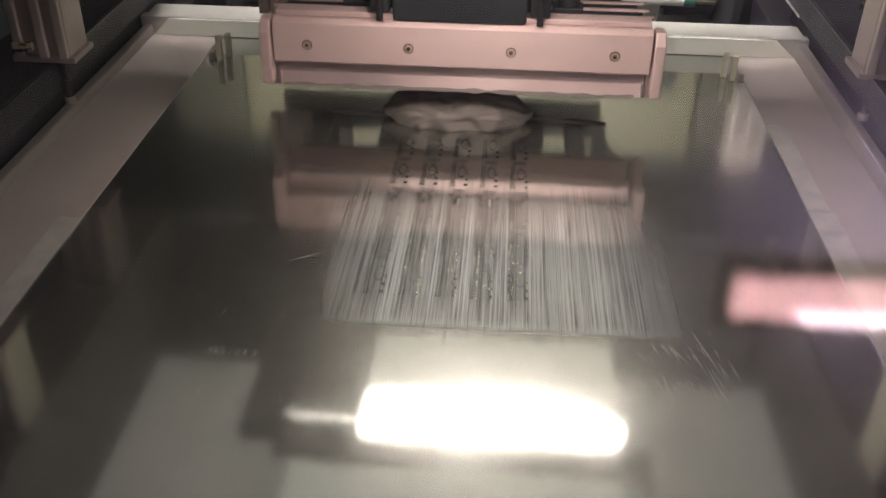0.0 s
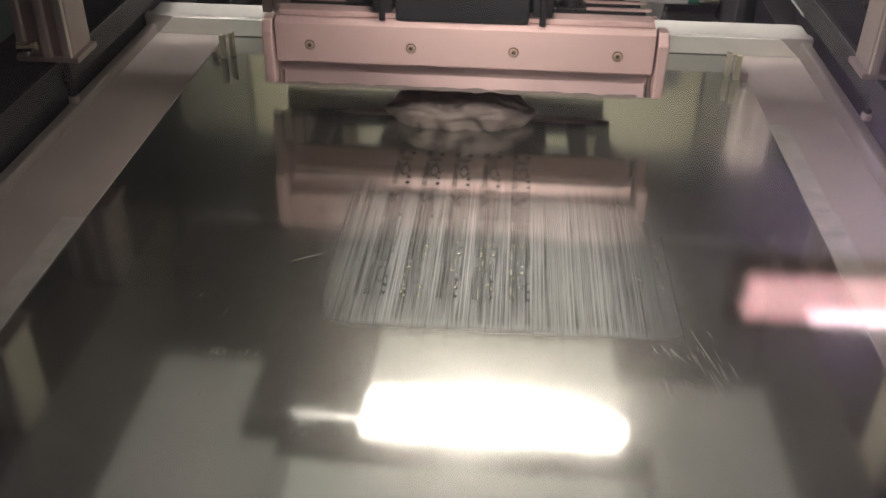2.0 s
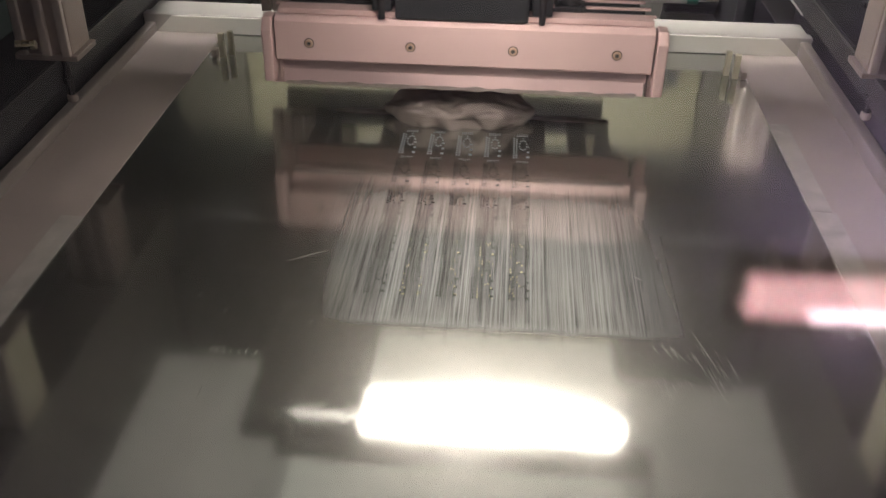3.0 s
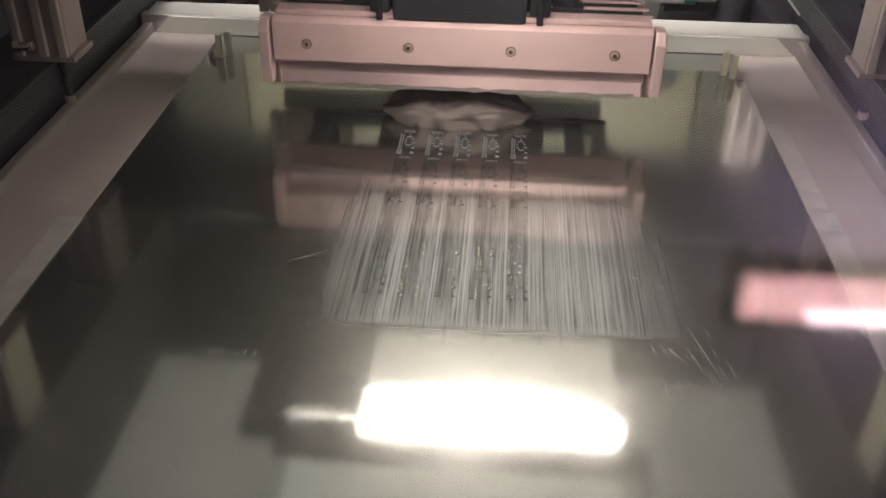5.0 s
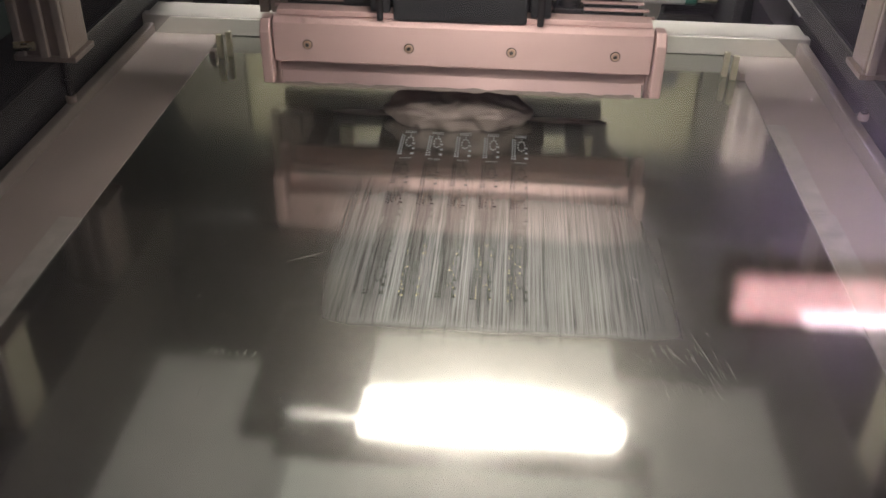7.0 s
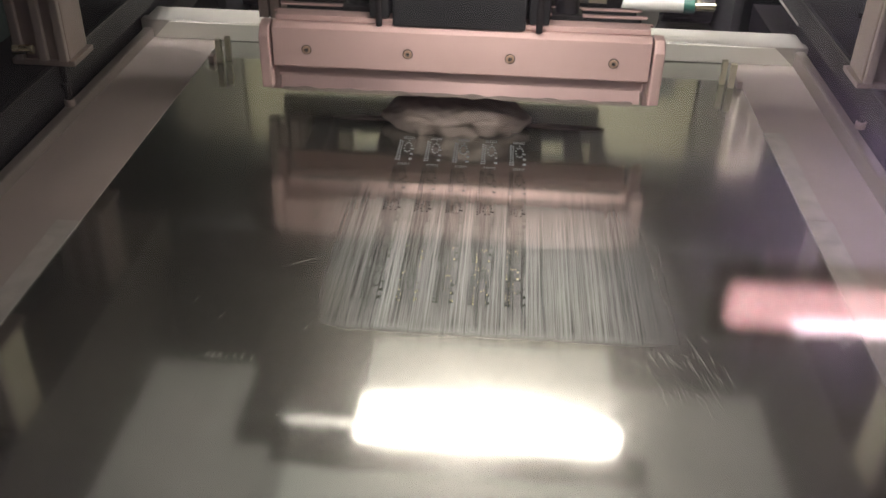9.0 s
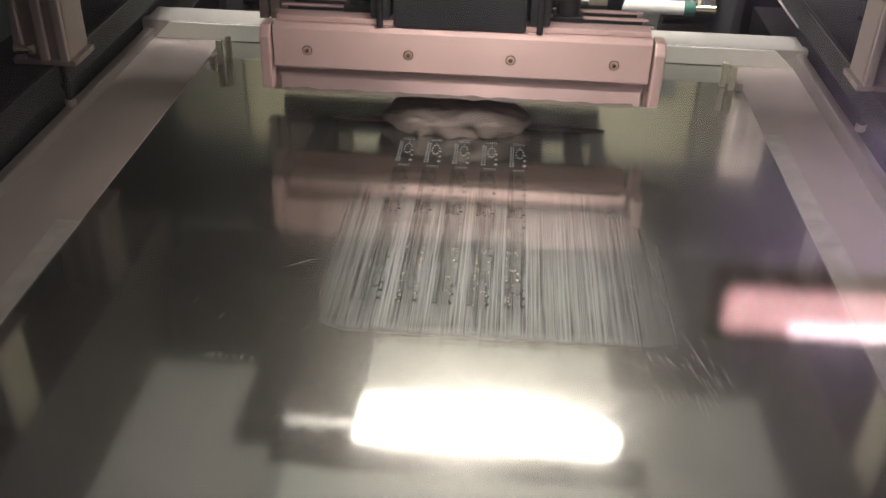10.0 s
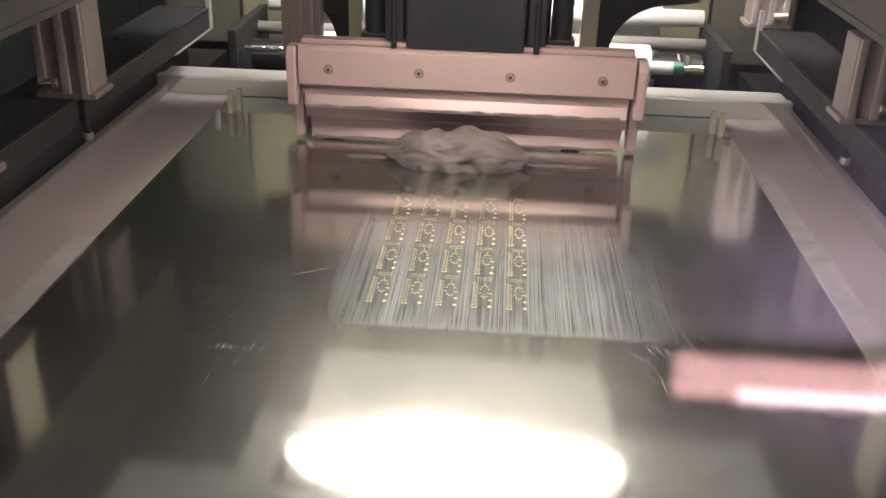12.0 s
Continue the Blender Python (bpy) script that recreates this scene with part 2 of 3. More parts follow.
def extrude_x(bm, profile, x0, x1, bevel=0.0):
    """A bar along x with a closed profile of (y, z)."""
    lo = [bm.verts.new((x0, y, z)) for y, z in profile]
    hi = [bm.verts.new((x1, y, z)) for y, z in profile]
    n = len(profile)
    faces = [bm.faces.new(lo[::-1]), bm.faces.new(hi)]
    faces += [bm.faces.new((lo[i], lo[(i + 1) % n], hi[(i + 1) % n], hi[i])) for i in range(n)]
    bmesh.ops.recalc_face_normals(bm, faces=faces)
    if bevel:
        bmesh.ops.bevel(bm, geom=list({e for f in faces for e in f.edges}), offset=bevel, segments=2, affect="EDGES", profile=0.6)
    return bm


def extrude_y(bm, profile, y0, y1, bevel=0.0):
    """A bar along y with a closed profile of (x, z)."""
    lo = [bm.verts.new((x, y0, z)) for x, z in profile]
    hi = [bm.verts.new((x, y1, z)) for x, z in profile]
    n = len(profile)
    faces = [bm.faces.new(lo[::-1]), bm.faces.new(hi)]
    faces += [bm.faces.new((lo[i], lo[(i + 1) % n], hi[(i + 1) % n], hi[i])) for i in range(n)]
    bmesh.ops.recalc_face_normals(bm, faces=faces)
    if bevel:
        bmesh.ops.bevel(bm, geom=list({e for f in faces for e in f.edges}), offset=bevel, segments=2, affect="EDGES", profile=0.6)
    return bm


def part(name, bm, material, parent=None, label="", at=None):
    """Links a bmesh as one mesh object, under a thing or part if one is given."""
    me = bpy.data.meshes.new(name)
    bm.to_mesh(me)
    bm.free()
    me.materials.append(material)
    ob = new(name, me)
    if parent is not None:
        ob.parent = parent
    if at is not None:
        ob.location = at
    if label:
        tagged(ob, label)
    for p in me.polygons:
        p.use_smooth = len(p.vertices) == 4 and "roll" in name
    return ob


def thing(name, at, label, category, group="", kind=""):
    ob = new(name)
    ob.empty_display_size = 0.02
    ob.location = at
    return tagged(ob, label, category, group, kind)


def B(*a, **k):
    return box(bmesh.new(), *a, **k)


def C(*a, **k):
    return rod(bmesh.new(), *a, **k)


# ---------------------------------------------------------------- stencil foil and its apertures
PITCH_X, PITCH_Y = 0.0265, 0.0556
COLUMNS = [-0.0492 + PITCH_X * i for i in range(5)]
ROWS = [PITCH_Y * k for k in range(5)]


def unit_pads():
    """Apertures of one board of the panel: (x0, x1, y0, y1) from the middle of its header row."""
    pads = []

    def add(x, y, w, h):
        x *= 0.80
        pads.append((x - w * 0.46, x + w * 0.46, y - h * 0.47, y + h * 0.47))

    for i in range(6):
        add(-0.0055 + 0.0024 * i, 0.0018, 0.0011, 0.0020)
        add(-0.0055 + 0.0024 * i, -0.0016, 0.0011, 0.0020)
    for i in range(8):
        add(-0.0090, -0.0070 - 0.0043 * i, 0.0018, 0.0023)
        add(-0.0062, -0.0088 - 0.0043 * i, 0.0016, 0.0021)
    for x in (-0.0092, -0.0060):
        add(x, -0.0420, 0.0022, 0.0022)
        add(x, -0.0462, 0.0022, 0.0026)
    for i in range(10):
        a = math.tau * (i + 0.5) / 10
        add(0.0014 + 0.0043 * math.cos(a), -0.0205 + 0.0098 * math.sin(a), 0.0017, 0.0024)
    add(0.0014, -0.0066, 0.0014, 0.0018)
    add(0.0072, -0.0345, 0.0028, 0.0036)
    add(0.0076, -0.0240, 0.0016, 0.0026)
    add(0.0070, -0.0445, 0.0034, 0.0040)
    return pads


def cuts(values, gap=1e-7):
    out = []
    for v in sorted(values):
        if not out or v - out[-1] > gap:
            out.append(v)
    return out


def grid_sheet(x0, x1, y0, y1, holes, z=0.0, xs_extra=(), ys_extra=()):
    """Vertices and faces of a flat sheet with rectangular holes cut clean through it."""
    xs = cuts([x0, x1, *xs_extra, *(h[0] for h in holes), *(h[1] for h in holes)])
    ys = cuts([y0, y1, *ys_extra, *(h[2] for h in holes), *(h[3] for h in holes)])
    open_cells = np.zeros((len(xs) - 1, len(ys) - 1), bool)
    ax, ay = np.array(xs), np.array(ys)
    for h in holes:
        i0, i1 = np.searchsorted(ax, h[0] - 1e-6), np.searchsorted(ax, h[1] - 1e-6)
        j0, j1 = np.searchsorted(ay, h[2] - 1e-6), np.searchsorted(ay, h[3] - 1e-6)
        open_cells[i0:i1, j0:j1] = True
    n = len(ys)
    verts = [(x, y, z) for x in xs for y in ys]
    faces = [(i * n + j, (i + 1) * n + j, (i + 1) * n + j + 1, i * n + j + 1)
             for i in range(len(xs) - 1) for j in range(n - 1) if not open_cells[i, j]]
    return verts, faces


FOIL_X, FOIL_Y0, FOIL_Y1 = 0.300, -0.330, 0.4590
FRAME_L, FRAME_R, FRAME_Y0, FRAME_Y1 = -0.381, 0.371, -0.382, 0.460


def build_foil(parent):
    """The foil in nine sheets: plain ones round the printed patch, and the patch with its holes."""
    px0, px1 = COLUMNS[0] - 0.0125, COLUMNS[-1] + 0.0125
    py0, py1 = -0.052, ROWS[-1] + 0.0036
    verts, faces = [], []

    def join(v, f):
        base = len(verts)
        verts.extend(v)
        faces.extend(tuple(i + base for i in q) for q in f)

    join(*grid_sheet(-FOIL_X, px0, FOIL_Y0, FOIL_Y1, []))
    join(*grid_sheet(px1, FOIL_X, FOIL_Y0, FOIL_Y1, []))
    join(*grid_sheet(px0, px1, FOIL_Y0, py0, []))
    join(*grid_sheet(px0, px1, py1, FOIL_Y1, []))
    pads = unit_pads()
    for cx in COLUMNS:
        for cy in ROWS:
            holes = [(a + cx, b + cx, c + cy, d + cy) for a, b, c, d in pads]
            xa, xb = cx - PITCH_X / 2 + 0.00075, cx + PITCH_X / 2 - 0.00075
            ya, yb = cy - 0.052, cy + 0.0036
            join(*grid_sheet(xa, xb, ya, yb, holes))
    for i in range(4):
        mid = COLUMNS[i] + PITCH_X / 2
        join(*grid_sheet(mid - 0.00075, mid + 0.00075, py0, py1, []))
    me = bpy.data.meshes.new("foil")
    me.from_pydata(verts, [], faces)
    me.materials.append(FOIL)
    ob = new("foil", me)
    ob.parent = parent
    return tagged(ob, "polished stainless foil with rows of fine apertures")


def build_stencil():
    st = thing("stencil", (0, 0, 0), "stainless steel printing stencil stretched in an aluminium frame", "stencil")
    build_foil(st)
    # glued border between foil and frame, a little below the foil's edge
    for name, b in (("border", (FRAME_L, -FOIL_X, FRAME_Y0, FRAME_Y1)), ("border", (FOIL_X, FRAME_R, FRAME_Y0, FRAME_Y1)),
                    ("border", (-FOIL_X, FOIL_X, FRAME_Y0, FOIL_Y0))):
        part(name, B(*b, -0.0015, 0.0006), BORDER, st, "grey glued mesh border")
    for x0, x1, y0, y1 in ((-0.319, -0.2995, FRAME_Y0 + 0.02, 0.035), (0.2995, 0.321, FRAME_Y0 + 0.02, 0.10), (0.2995, 0.318, 0.102, 0.272)):
        part("glue_bead", B(x0, x1, y0, y1, 0.0005, 0.0012), BEAD, st, "pale speckled glue bead")
    # frame tubes
    w, h = 0.014, 0.022
    for foot, s, top in ((FRAME_L, -1, 0.012), (FRAME_R, 1, 0.018)):
        tube = [(0, -0.0035), (0, top - 0.001), (0.002, top), (w - 0.004, top), (w, top - 0.005), (w, -0.0035)]
        part("side_tube", extrude_y(bmesh.new(), [(foot + s * a, z) for a, z in tube], FRAME_Y0, FRAME_Y1, 0.0012), TUBE, st)
    tube = [(0, -0.0035), (0, h), (w, h), (w + 0.005, h - 0.004), (w + 0.045, h - 0.004), (w + 0.045, -0.0035)]
    left, right = FRAME_L - w, FRAME_R + w
    part("end_tube", extrude_x(bmesh.new(), [(FRAME_Y1 + a, z) for a, z in tube], left, right, 0.0015), ALU, st)
    # near-white plate: lamp light on the tube's inner face, put into its colour
    part("lit_front_face", extrude_y(bmesh.new(), [(FRAME_L + 0.001, 0.0008), (FRAME_R - 0.001, 0.0008), (FRAME_R - 0.024, h - 0.001), (FRAME_L + 0.021, h - 0.001)], FRAME_Y1 - 0.0026, FRAME_Y1 - 0.0001, 0.0005), LITFACE, st, "inner face of the frame, coloured as if brightly lit")
    part("end_tube", extrude_x(bmesh.new(), [(FRAME_Y0 - a, z) for a, z in tube], left, right, 0.0015), ALU, st)
    return st


stencil = build_stencil()

# ---------------------------------------------------------------- printed board below the stencil


def build_board():
    bd = thing("circuit_board", (0, 0, 0), "panel of small circuit boards with gold pads under the stencil", "circuit board")
    part("substrate", B(COLUMNS[0] - 0.014, COLUMNS[-1] + 0.014, -0.056, ROWS[-2] + 0.006, -0.0016, -0.0002), MASK, bd)
    pads = [(a + 0.00006, b - 0.00006, c + 0.00010, d - 0.00010) for a, b, c, d in unit_pads()]
    verts, faces = [], []
    for a, b, c, d in pads:
        n = len(verts)
        verts += [(a, c, 0), (b, c, 0), (b, d, 0), (a, d, 0)]
        faces.append((n, n + 1, n + 2, n + 3))
    me = bpy.data.meshes.new("pads")
    me.from_pydata(verts, [], faces)
    me.materials.append(GOLD)
    for cx in COLUMNS:
        for cy in ROWS[:-1]:
            ob = new("pads", me)
            ob.parent, ob.location = bd, (cx, cy, 0)
    return bd


board = build_board()

vision = thing("alignment_camera", (0, 0, -0.03), "alignment camera with a white ring light under the stencil", "camera")
part("housing", B(-0.10, 0.10, 0.22, 0.30, -0.05, -0.003, bevel=0.003), DARK, vision)
part("ring_light", B(-0.085, 0.085, 0.231, 0.290, -0.0025, 0.0), VISION, vision, "white glowing light panel")

# ---------------------------------------------------------------- solder paste


def paste_roll(name, label, cx, cy, lx, ly, lz, seed):
    bm = bmesh.new()
    bmesh.ops.create_icosphere(bm, subdivisions=5, radius=1.0)
    for v in bm.verts:
        p = v.co.copy()
        taper = 1 - 0.35 * abs(p.x) ** 3
        q = Vector((p.x * 3.1, p.y * 1.2, p.z * 1.2))
        n = noise.fractal(q * 0.9 + Vector((seed, 0, 0)), 1.0, 2.0, 4)
        fold = noise.noise(Vector((p.x * 2.2 + seed, math.atan2(p.z, p.y) * 1.1, 3.1)))
        crease = abs(noise.noise(Vector((p.x * 2.6 - seed, p.y * 1.6 + p.z * 2.4, 1.7))))
        r = 1 + 0.24 * n + 0.18 * fold - 0.20 * max(0.0, 0.16 - crease) / 0.16
        x = p.x * (1 + 0.05 * n)
        y, z = p.y * r * taper, p.z * r * taper
        v.co = (cx + x * lx, cy + y * ly, max(-0.0002, lz * (0.38 + z) * 0.77))
    ob = part(name, bm, PASTE)
    for p in ob.data.polygons:
        p.use_smooth = True
    return tagged(ob, label, "solder paste")


paste = paste_roll("solder_paste", "grey lump of solder paste lying across the stencil", -0.006, 0.2545, 0.075, 0.028, 0.036, 4.0)

for x, y, lx in ((-0.098, 0.262, 0.034), (0.100, 0.262, 0.042)):
    paste_roll("paste_smear", "thin dark smear of solder paste beside the lump", x, y, lx, 0.0045, 0.0022, 7.0 + x)

# ---------------------------------------------------------------- print head


def squeegee_parts(parent, y=0.0, z=0.0):
    """A squeegee: clamp bar, groove, blade, end plates and screws. Its face is at y, its screw line at z."""
    face = [(y, z + 0.020), (y + 0.006, z + 0.0235), (y + 0.020, z + 0.0235), (y + 0.020, z - 0.012), (y + 0.002, z - 0.018), (y, z - 0.016)]
    part("clamp_bar", extrude_x(bmesh.new(), face, -0.1745, 0.1695, 0.0008), SQUEEGEE, parent)
    part("top_rail", extrude_x(bmesh.new(), [(y + 0.010, z + 0.024), (y + 0.010, z + 0.029), (y + 0.026, z + 0.029), (y + 0.026, z + 0.024)], -0.172, 0.168, 0.0008), SQUEEGEE, parent)
    part("blade_holder", extrude_x(bmesh.new(), [(y + 0.0105, z - 0.0165), (y + 0.018, z - 0.0135), (y + 0.016, z - 0.0280), (y + 0.0085, z - 0.0295)], -0.172, 0.167, 0.0006), STEEL, parent)
    part("blade", extrude_x(bmesh.new(), [(y + 0.0088, z - 0.0285), (y + 0.0105, z - 0.0285), (y + 0.0050, z - 0.0405), (y + 0.0040, z - 0.0405)], -0.170, 0.165), STEEL, parent, "thin steel blade with dried paste on its edge")
    rng = random.Random(int(y * 1000) + 3)
    crust = bmesh.new()
    top, low = [], []
    for k in range(110):
        x = -0.168 + 0.003 * k
        d = max(0.0002, 0.0009 + 0.0020 * noise.noise(Vector((k * 0.21, y * 40 + 2.0, 0))) + rng.uniform(0, 0.0004))
        top.append((x, y + 0.0039 + 0.0003 * rng.random(), z - 0.0400 + d))
        low.append((x, y + 0.0033, z - 0.0408 - d))
    for a, b in ((top, low),):
        front = [[crust.verts.new(p) for p in row] for row in (a, b)]
        rear_ = [[crust.verts.new((p[0], p[1] + 0.0018, p[2])) for p in row] for row in (a, b)]
        for k in range(109):
            crust.faces.new((front[0][k], front[1][k], front[1][k + 1], front[0][k + 1]))
            crust.faces.new((front[1][k], rear_[1][k], rear_[1][k + 1], front[1][k + 1]))
            crust.faces.new((rear_[0][k], front[0][k], front[0][k + 1], rear_[0][k + 1]))
    part("paste_crust", crust, PASTE, parent, "dried grey paste along the blade edge")
    for x in (-0.1815, 0.1765):
        prof = [(y - 0.004, z + 0.012), (y + 0.004, z + 0.022), (y + 0.020, z + 0.022), (y + 0.020, z - 0.026), (y + 0.008, z - 0.041), (y - 0.003, z - 0.038)]
        part("end_plate", extrude_x(bmesh.new(), prof, x - 0.005, x + 0.005, 0.002), SQUEEGEE, parent)
    for i in range(4):
        x = -0.143 + 0.0933 * i
        part("counterbore", C((x, y + 0.002, z), (x, y - 0.0004, z), 0.0047, 24), HOLE, parent)
        s = part("screw", C((x, y + 0.002, z), (x, y - 0.0016, z), 0.0039, 24, bevel=0.0008), SCREW, parent, "round socket-head screw")
        part("socket", C((x, y - 0.0012, z), (x, y - 0.0019, z), 0.0020, 6), HOLE, s)


HEAD_Y = 0.214
head = thing("print_head", (0, HEAD_Y, 0), "print head with a pink-lit aluminium squeegee and black lifting block", "print head")
squeegee_parts(head, 0.0, 0.088)

rear = thing("rear_squeegee", (0, HEAD_Y, 0.03), "second aluminium squeegee hanging behind the front one", "squeegee")
squeegee_parts(rear, 0.032, 0.0435)


def head_parts(h):
    # black lifting block
    part("lifting_block", B(-0.064, 0.056, 0.003, 0.11, 0.1122, 0.32, bevel=0.003), BLACK, h)
    for x in (-0.076, 0.068):
        part("guide_block", B(x - 0.009, x + 0.009, 0.006, 0.05, 0.1185, 0.3, bevel=0.002), BLACK, h)
        part("guide_rod", C((x, 0.004, 0.1125), (x, 0.004, 0.2), 0.0030, 16), RAILDARK, h, "dark steel rod")
        part("rod_nut", C((x, 0.016, 0.1116), (x, 0.016, 0.1185), 0.0060, 6), RAILDARK, h)
    for x in (-0.100, 0.094):
        part("cylinder", C((x, 0.045, 0.112), (x, 0.045, 0.3), 0.011, 20, bevel=0.001), BLACK, h)
        part("cylinder_foot", B(x - 0.014, x + 0.014, 0.032, 0.058, 0.113, 0.120, bevel=0.001), BLACK, h)
    # rear carriage with windows between its plates
    part("rear_block", B(-0.098, 0.086, 0.125, 0.20, 0.066, 0.33, bevel=0.003), BLACK, h)
    part("base_plate", B(-0.215, 0.150, 0.184, 0.200, 0.012, 0.053, bevel=0.002), BLACK, rear)
    for x in (-0.165, 0.120):
        part("carrier_arm", B(x - 0.010, x + 0.010, 0.052, 0.185, 0.034, 0.044, bevel=0.001), BLACK, rear)
    for x in (-0.146, 0.135):
        part("side_plate", B(x - 0.010, x + 0.010, 0.186, 0.198, 0.066, 0.3, bevel=0.001), CREAM, h, "cream vertical plate")
    # arched black brackets
    for s in (-1, 1):
        bm = bmesh.new()
        arc = [(0.232 - 0.070 * math.cos(a), 0.070 + 0.062 * math.sin(a)) for a in [math.pi / 2 * i / 10 for i in range(11)]]
        prof = [(0.148, 0.066), (0.162, 0.066), *arc[1:], (0.262, 0.136), (0.262, 0.28), (0.148, 0.28)]
        prof = [(s * x - 0.004, z) for x, z in prof]
        extrude_y(bm, prof, 0.182, 0.196, 0.0006)
        part("arched_bracket", bm, BLACK, h, "black bracket with a curved cut-out")
    # stepped slide plates on top of the rear squeegee
    for x0, x1 in ((-0.178, -0.082), (0.072, 0.172)):
        for j in range(3):
            y0, z0 = 0.028 + 0.012 * j, 0.082 + 0.0026 * j
            part("slide_plate", B(x0 + 0.004 * j, x1 - 0.004 * j, y0, y0 + 0.0050, z0 + 0.0012, z0 + 0.0030, bevel=0.0004), SQUEEGEE, rear)
            part("slide_base", B(x0 + 0.006 + 0.004 * j, x1 - 0.005 - 0.004 * j, y0 + 0.001, y0 + 0.0115, 0.0795, z0 + 0.0013), BLACK, rear, "black base under the slide plate")
    # ribbed column
    for j in range(4):
        part("rib", B(-0.228 + 0.0125 * j, -0.2175 + 0.0125 * j, 0.160, 0.176, 0.06, 0.26, bevel=0.001), POST, h)
    # glowing plate added in front of the block, sliding over the lamp's glow panel
    part("glow_skirt", B(-0.155, 0.165, -0.060, 0.002, 0.2500, 0.2530), WING, h, "glowing plate added in front of the lifting block")
    # gantry beam and the cover plate fixed to it, both unseen: beam blocks rear lamps, plate lightens the foil
    part("added_beam_face", B(-0.155, 0.175, 0.0716, 0.0748, 0.218, 0.328, bevel=0.0008), CREAM, h, "unseen cream plate added for the foil to mirror")
    part("unseen_gantry_beam", B(-0.345, 0.345, 0.075, 0.175, 0.215, 0.33, bevel=0.003), DARK, h)
    # unseen short lamps added behind the beam's ends, to light the far side of the frame
    for x0, x1 in ((-0.335, -0.19), (0.18, 0.335)):
        mid, half = (x0 + x1) / 2, (x1 - x0) / 2
        lamp = part("added_corner_lamp", B(-half - 0.01, half + 0.01, -0.016, 0.016, 0.004, 0.02, bevel=0.002), DARK, h, "unseen short lamp added to light the far frame", at=(mid, 0.196, 0.300))
        lamp.rotation_euler = (radians(66), 0, 0)
        part("diffuser", B(-half, half, -0.011, 0.011, 0.0, 0.0045), FARLAMP, lamp, "glowing white diffuser")



head_parts(head)

# ---------------------------------------------------------------- side rails, clamps and posts


def side_rails():
    for s in (-1, 1):
        r = thing("side_rail", (s * 0.37, 0, 0), "dark steel side rail with a paler strip for its lit edge", "rail", "side rails")

        def span(a, b):
            return min(s * a, s * b), max(s * a, s * b)

        part("rail_plate", B(*span(0.0, 0.075), -0.5, 0.622, 0.046, 0.0735, bevel=0.0015), DARK, r)
        # light along the rail's top edge, drawn as a paler strip
        part("edge_strip", B(*span(-0.0012, 0.0030), -0.5, 0.620, 0.0725, 0.0748, bevel=0.0005), RAILDARK, r, "paler strip standing for the lit edge of the rail")
        part("web", B(*span(0.030, 0.040), -0.5, 0.60, -0.03, 0.0465), DARK, r)
        part("ledge", B(*span(0.004, 0.16), -0.5, 0.70, -0.04, -0.004, bevel=0.002), RAILDARK, r)
        part("end_strap", B(*span(-0.002, 0.004), 0.612, 0.622, 0.046, 0.100, bevel=0.001), ALU, r)
        part("lower_strip", B(*span(-0.0008, 0.0020), 0.47, 0.618, 0.0445, 0.0470), ALU, r)
        for k in range(5):
            y = -0.38 + 0.2 * k
            part("bolt", C((s * 0.05, y, 0.0735), (s * 0.05, y, 0.079), 0.005, 12, bevel=0.0008), RAILDARK, r)


side_rails()


def hood(s):
    """A side cover above the rail, into which the clamp cylinders rise."""
    h = thing("side_cover", (s * 0.35, 0, 0.171), "grey sheet metal side cover above the rail", "cover", "side covers")
    a, b = sorted((0.0, s * 0.07))
    part("panel", B(a, b, -0.5, 0.34, 0.0, 0.30, bevel=0.003), SHEET, h)
    c, d = sorted((s * -0.0015, s * 0.004))
    part("lip", B(c, d, -0.5, 0.34, -0.004, 0.003, bevel=0.001), SHEET, h)
    for y in (-0.30, 0.02, 0.30):
        part("rivet", C((s * -0.0015, y, 0.03), (s * 0.002, y, 0.03), 0.004, 12), RAILDARK, h)


hood(-1)
hood(1)


def clamp_post(x, y, z0, s, metal=None, tall=0.13, rod_on=True):
    metal = metal or POST
    p = thing("clamp_cylinder", (x, y, z0), "ribbed aluminium clamp cylinder above the stencil frame", "clamp", "clamp cylinders")
    w = 0.025
    part("body", B(-w, w, -0.02, 0.02, 0, tall, bevel=0.003), metal, p)
    for dx in (-0.020, 0.002, 0.020):
        part("rib", B(dx - 0.004, dx + 0.004, -0.0245, -0.019, 0.0, tall, bevel=0.0015), RIB, p, "bright aluminium rib")
    part("foot", B(-w - 0.004, w + 0.004, -0.022, 0.022, -0.005, 0.0005, bevel=0.001), POST, p)
    if rod_on:
        part("rod", C((-s * 0.012, -0.012, -0.045), (-s * 0.012, -0.012, -0.005), 0.0034, 14), RAILDARK, p, "dark piston rod")
        part("collar", C((-s * 0.012, -0.012, -0.030), (-s * 0.012, -0.012, -0.024), 0.0052, 14, bevel=0.001), RAILDARK, p)
        part("rod_tip", C((-s * 0.012, -0.012, -0.048), (-s * 0.012, -0.012, -0.041), 0.0050, 14, bevel=0.001), POST, p)
    part("air_fitting", C((s * 0.004, -0.026, 0.012), (s * 0.022, -0.030, 0.012), 0.0045, 12, bevel=0.001), BRASS, p)
    return p


clamp_post(-0.377, 0.20, 0.080, -1)
clamp_post(0.385, 0.24, 0.0785, 1, None, 0.076)
clamp_post(0.387, 0.66, 0.078, 1, None, 0.16, False)
# front pair, out of view: cream bodies carry the lamp's light as colour
clamp_post(-0.376, -0.02, 0.078, -1, CREAM)
clamp_post(0.376, -0.02, 0.078, 1, CREAM)

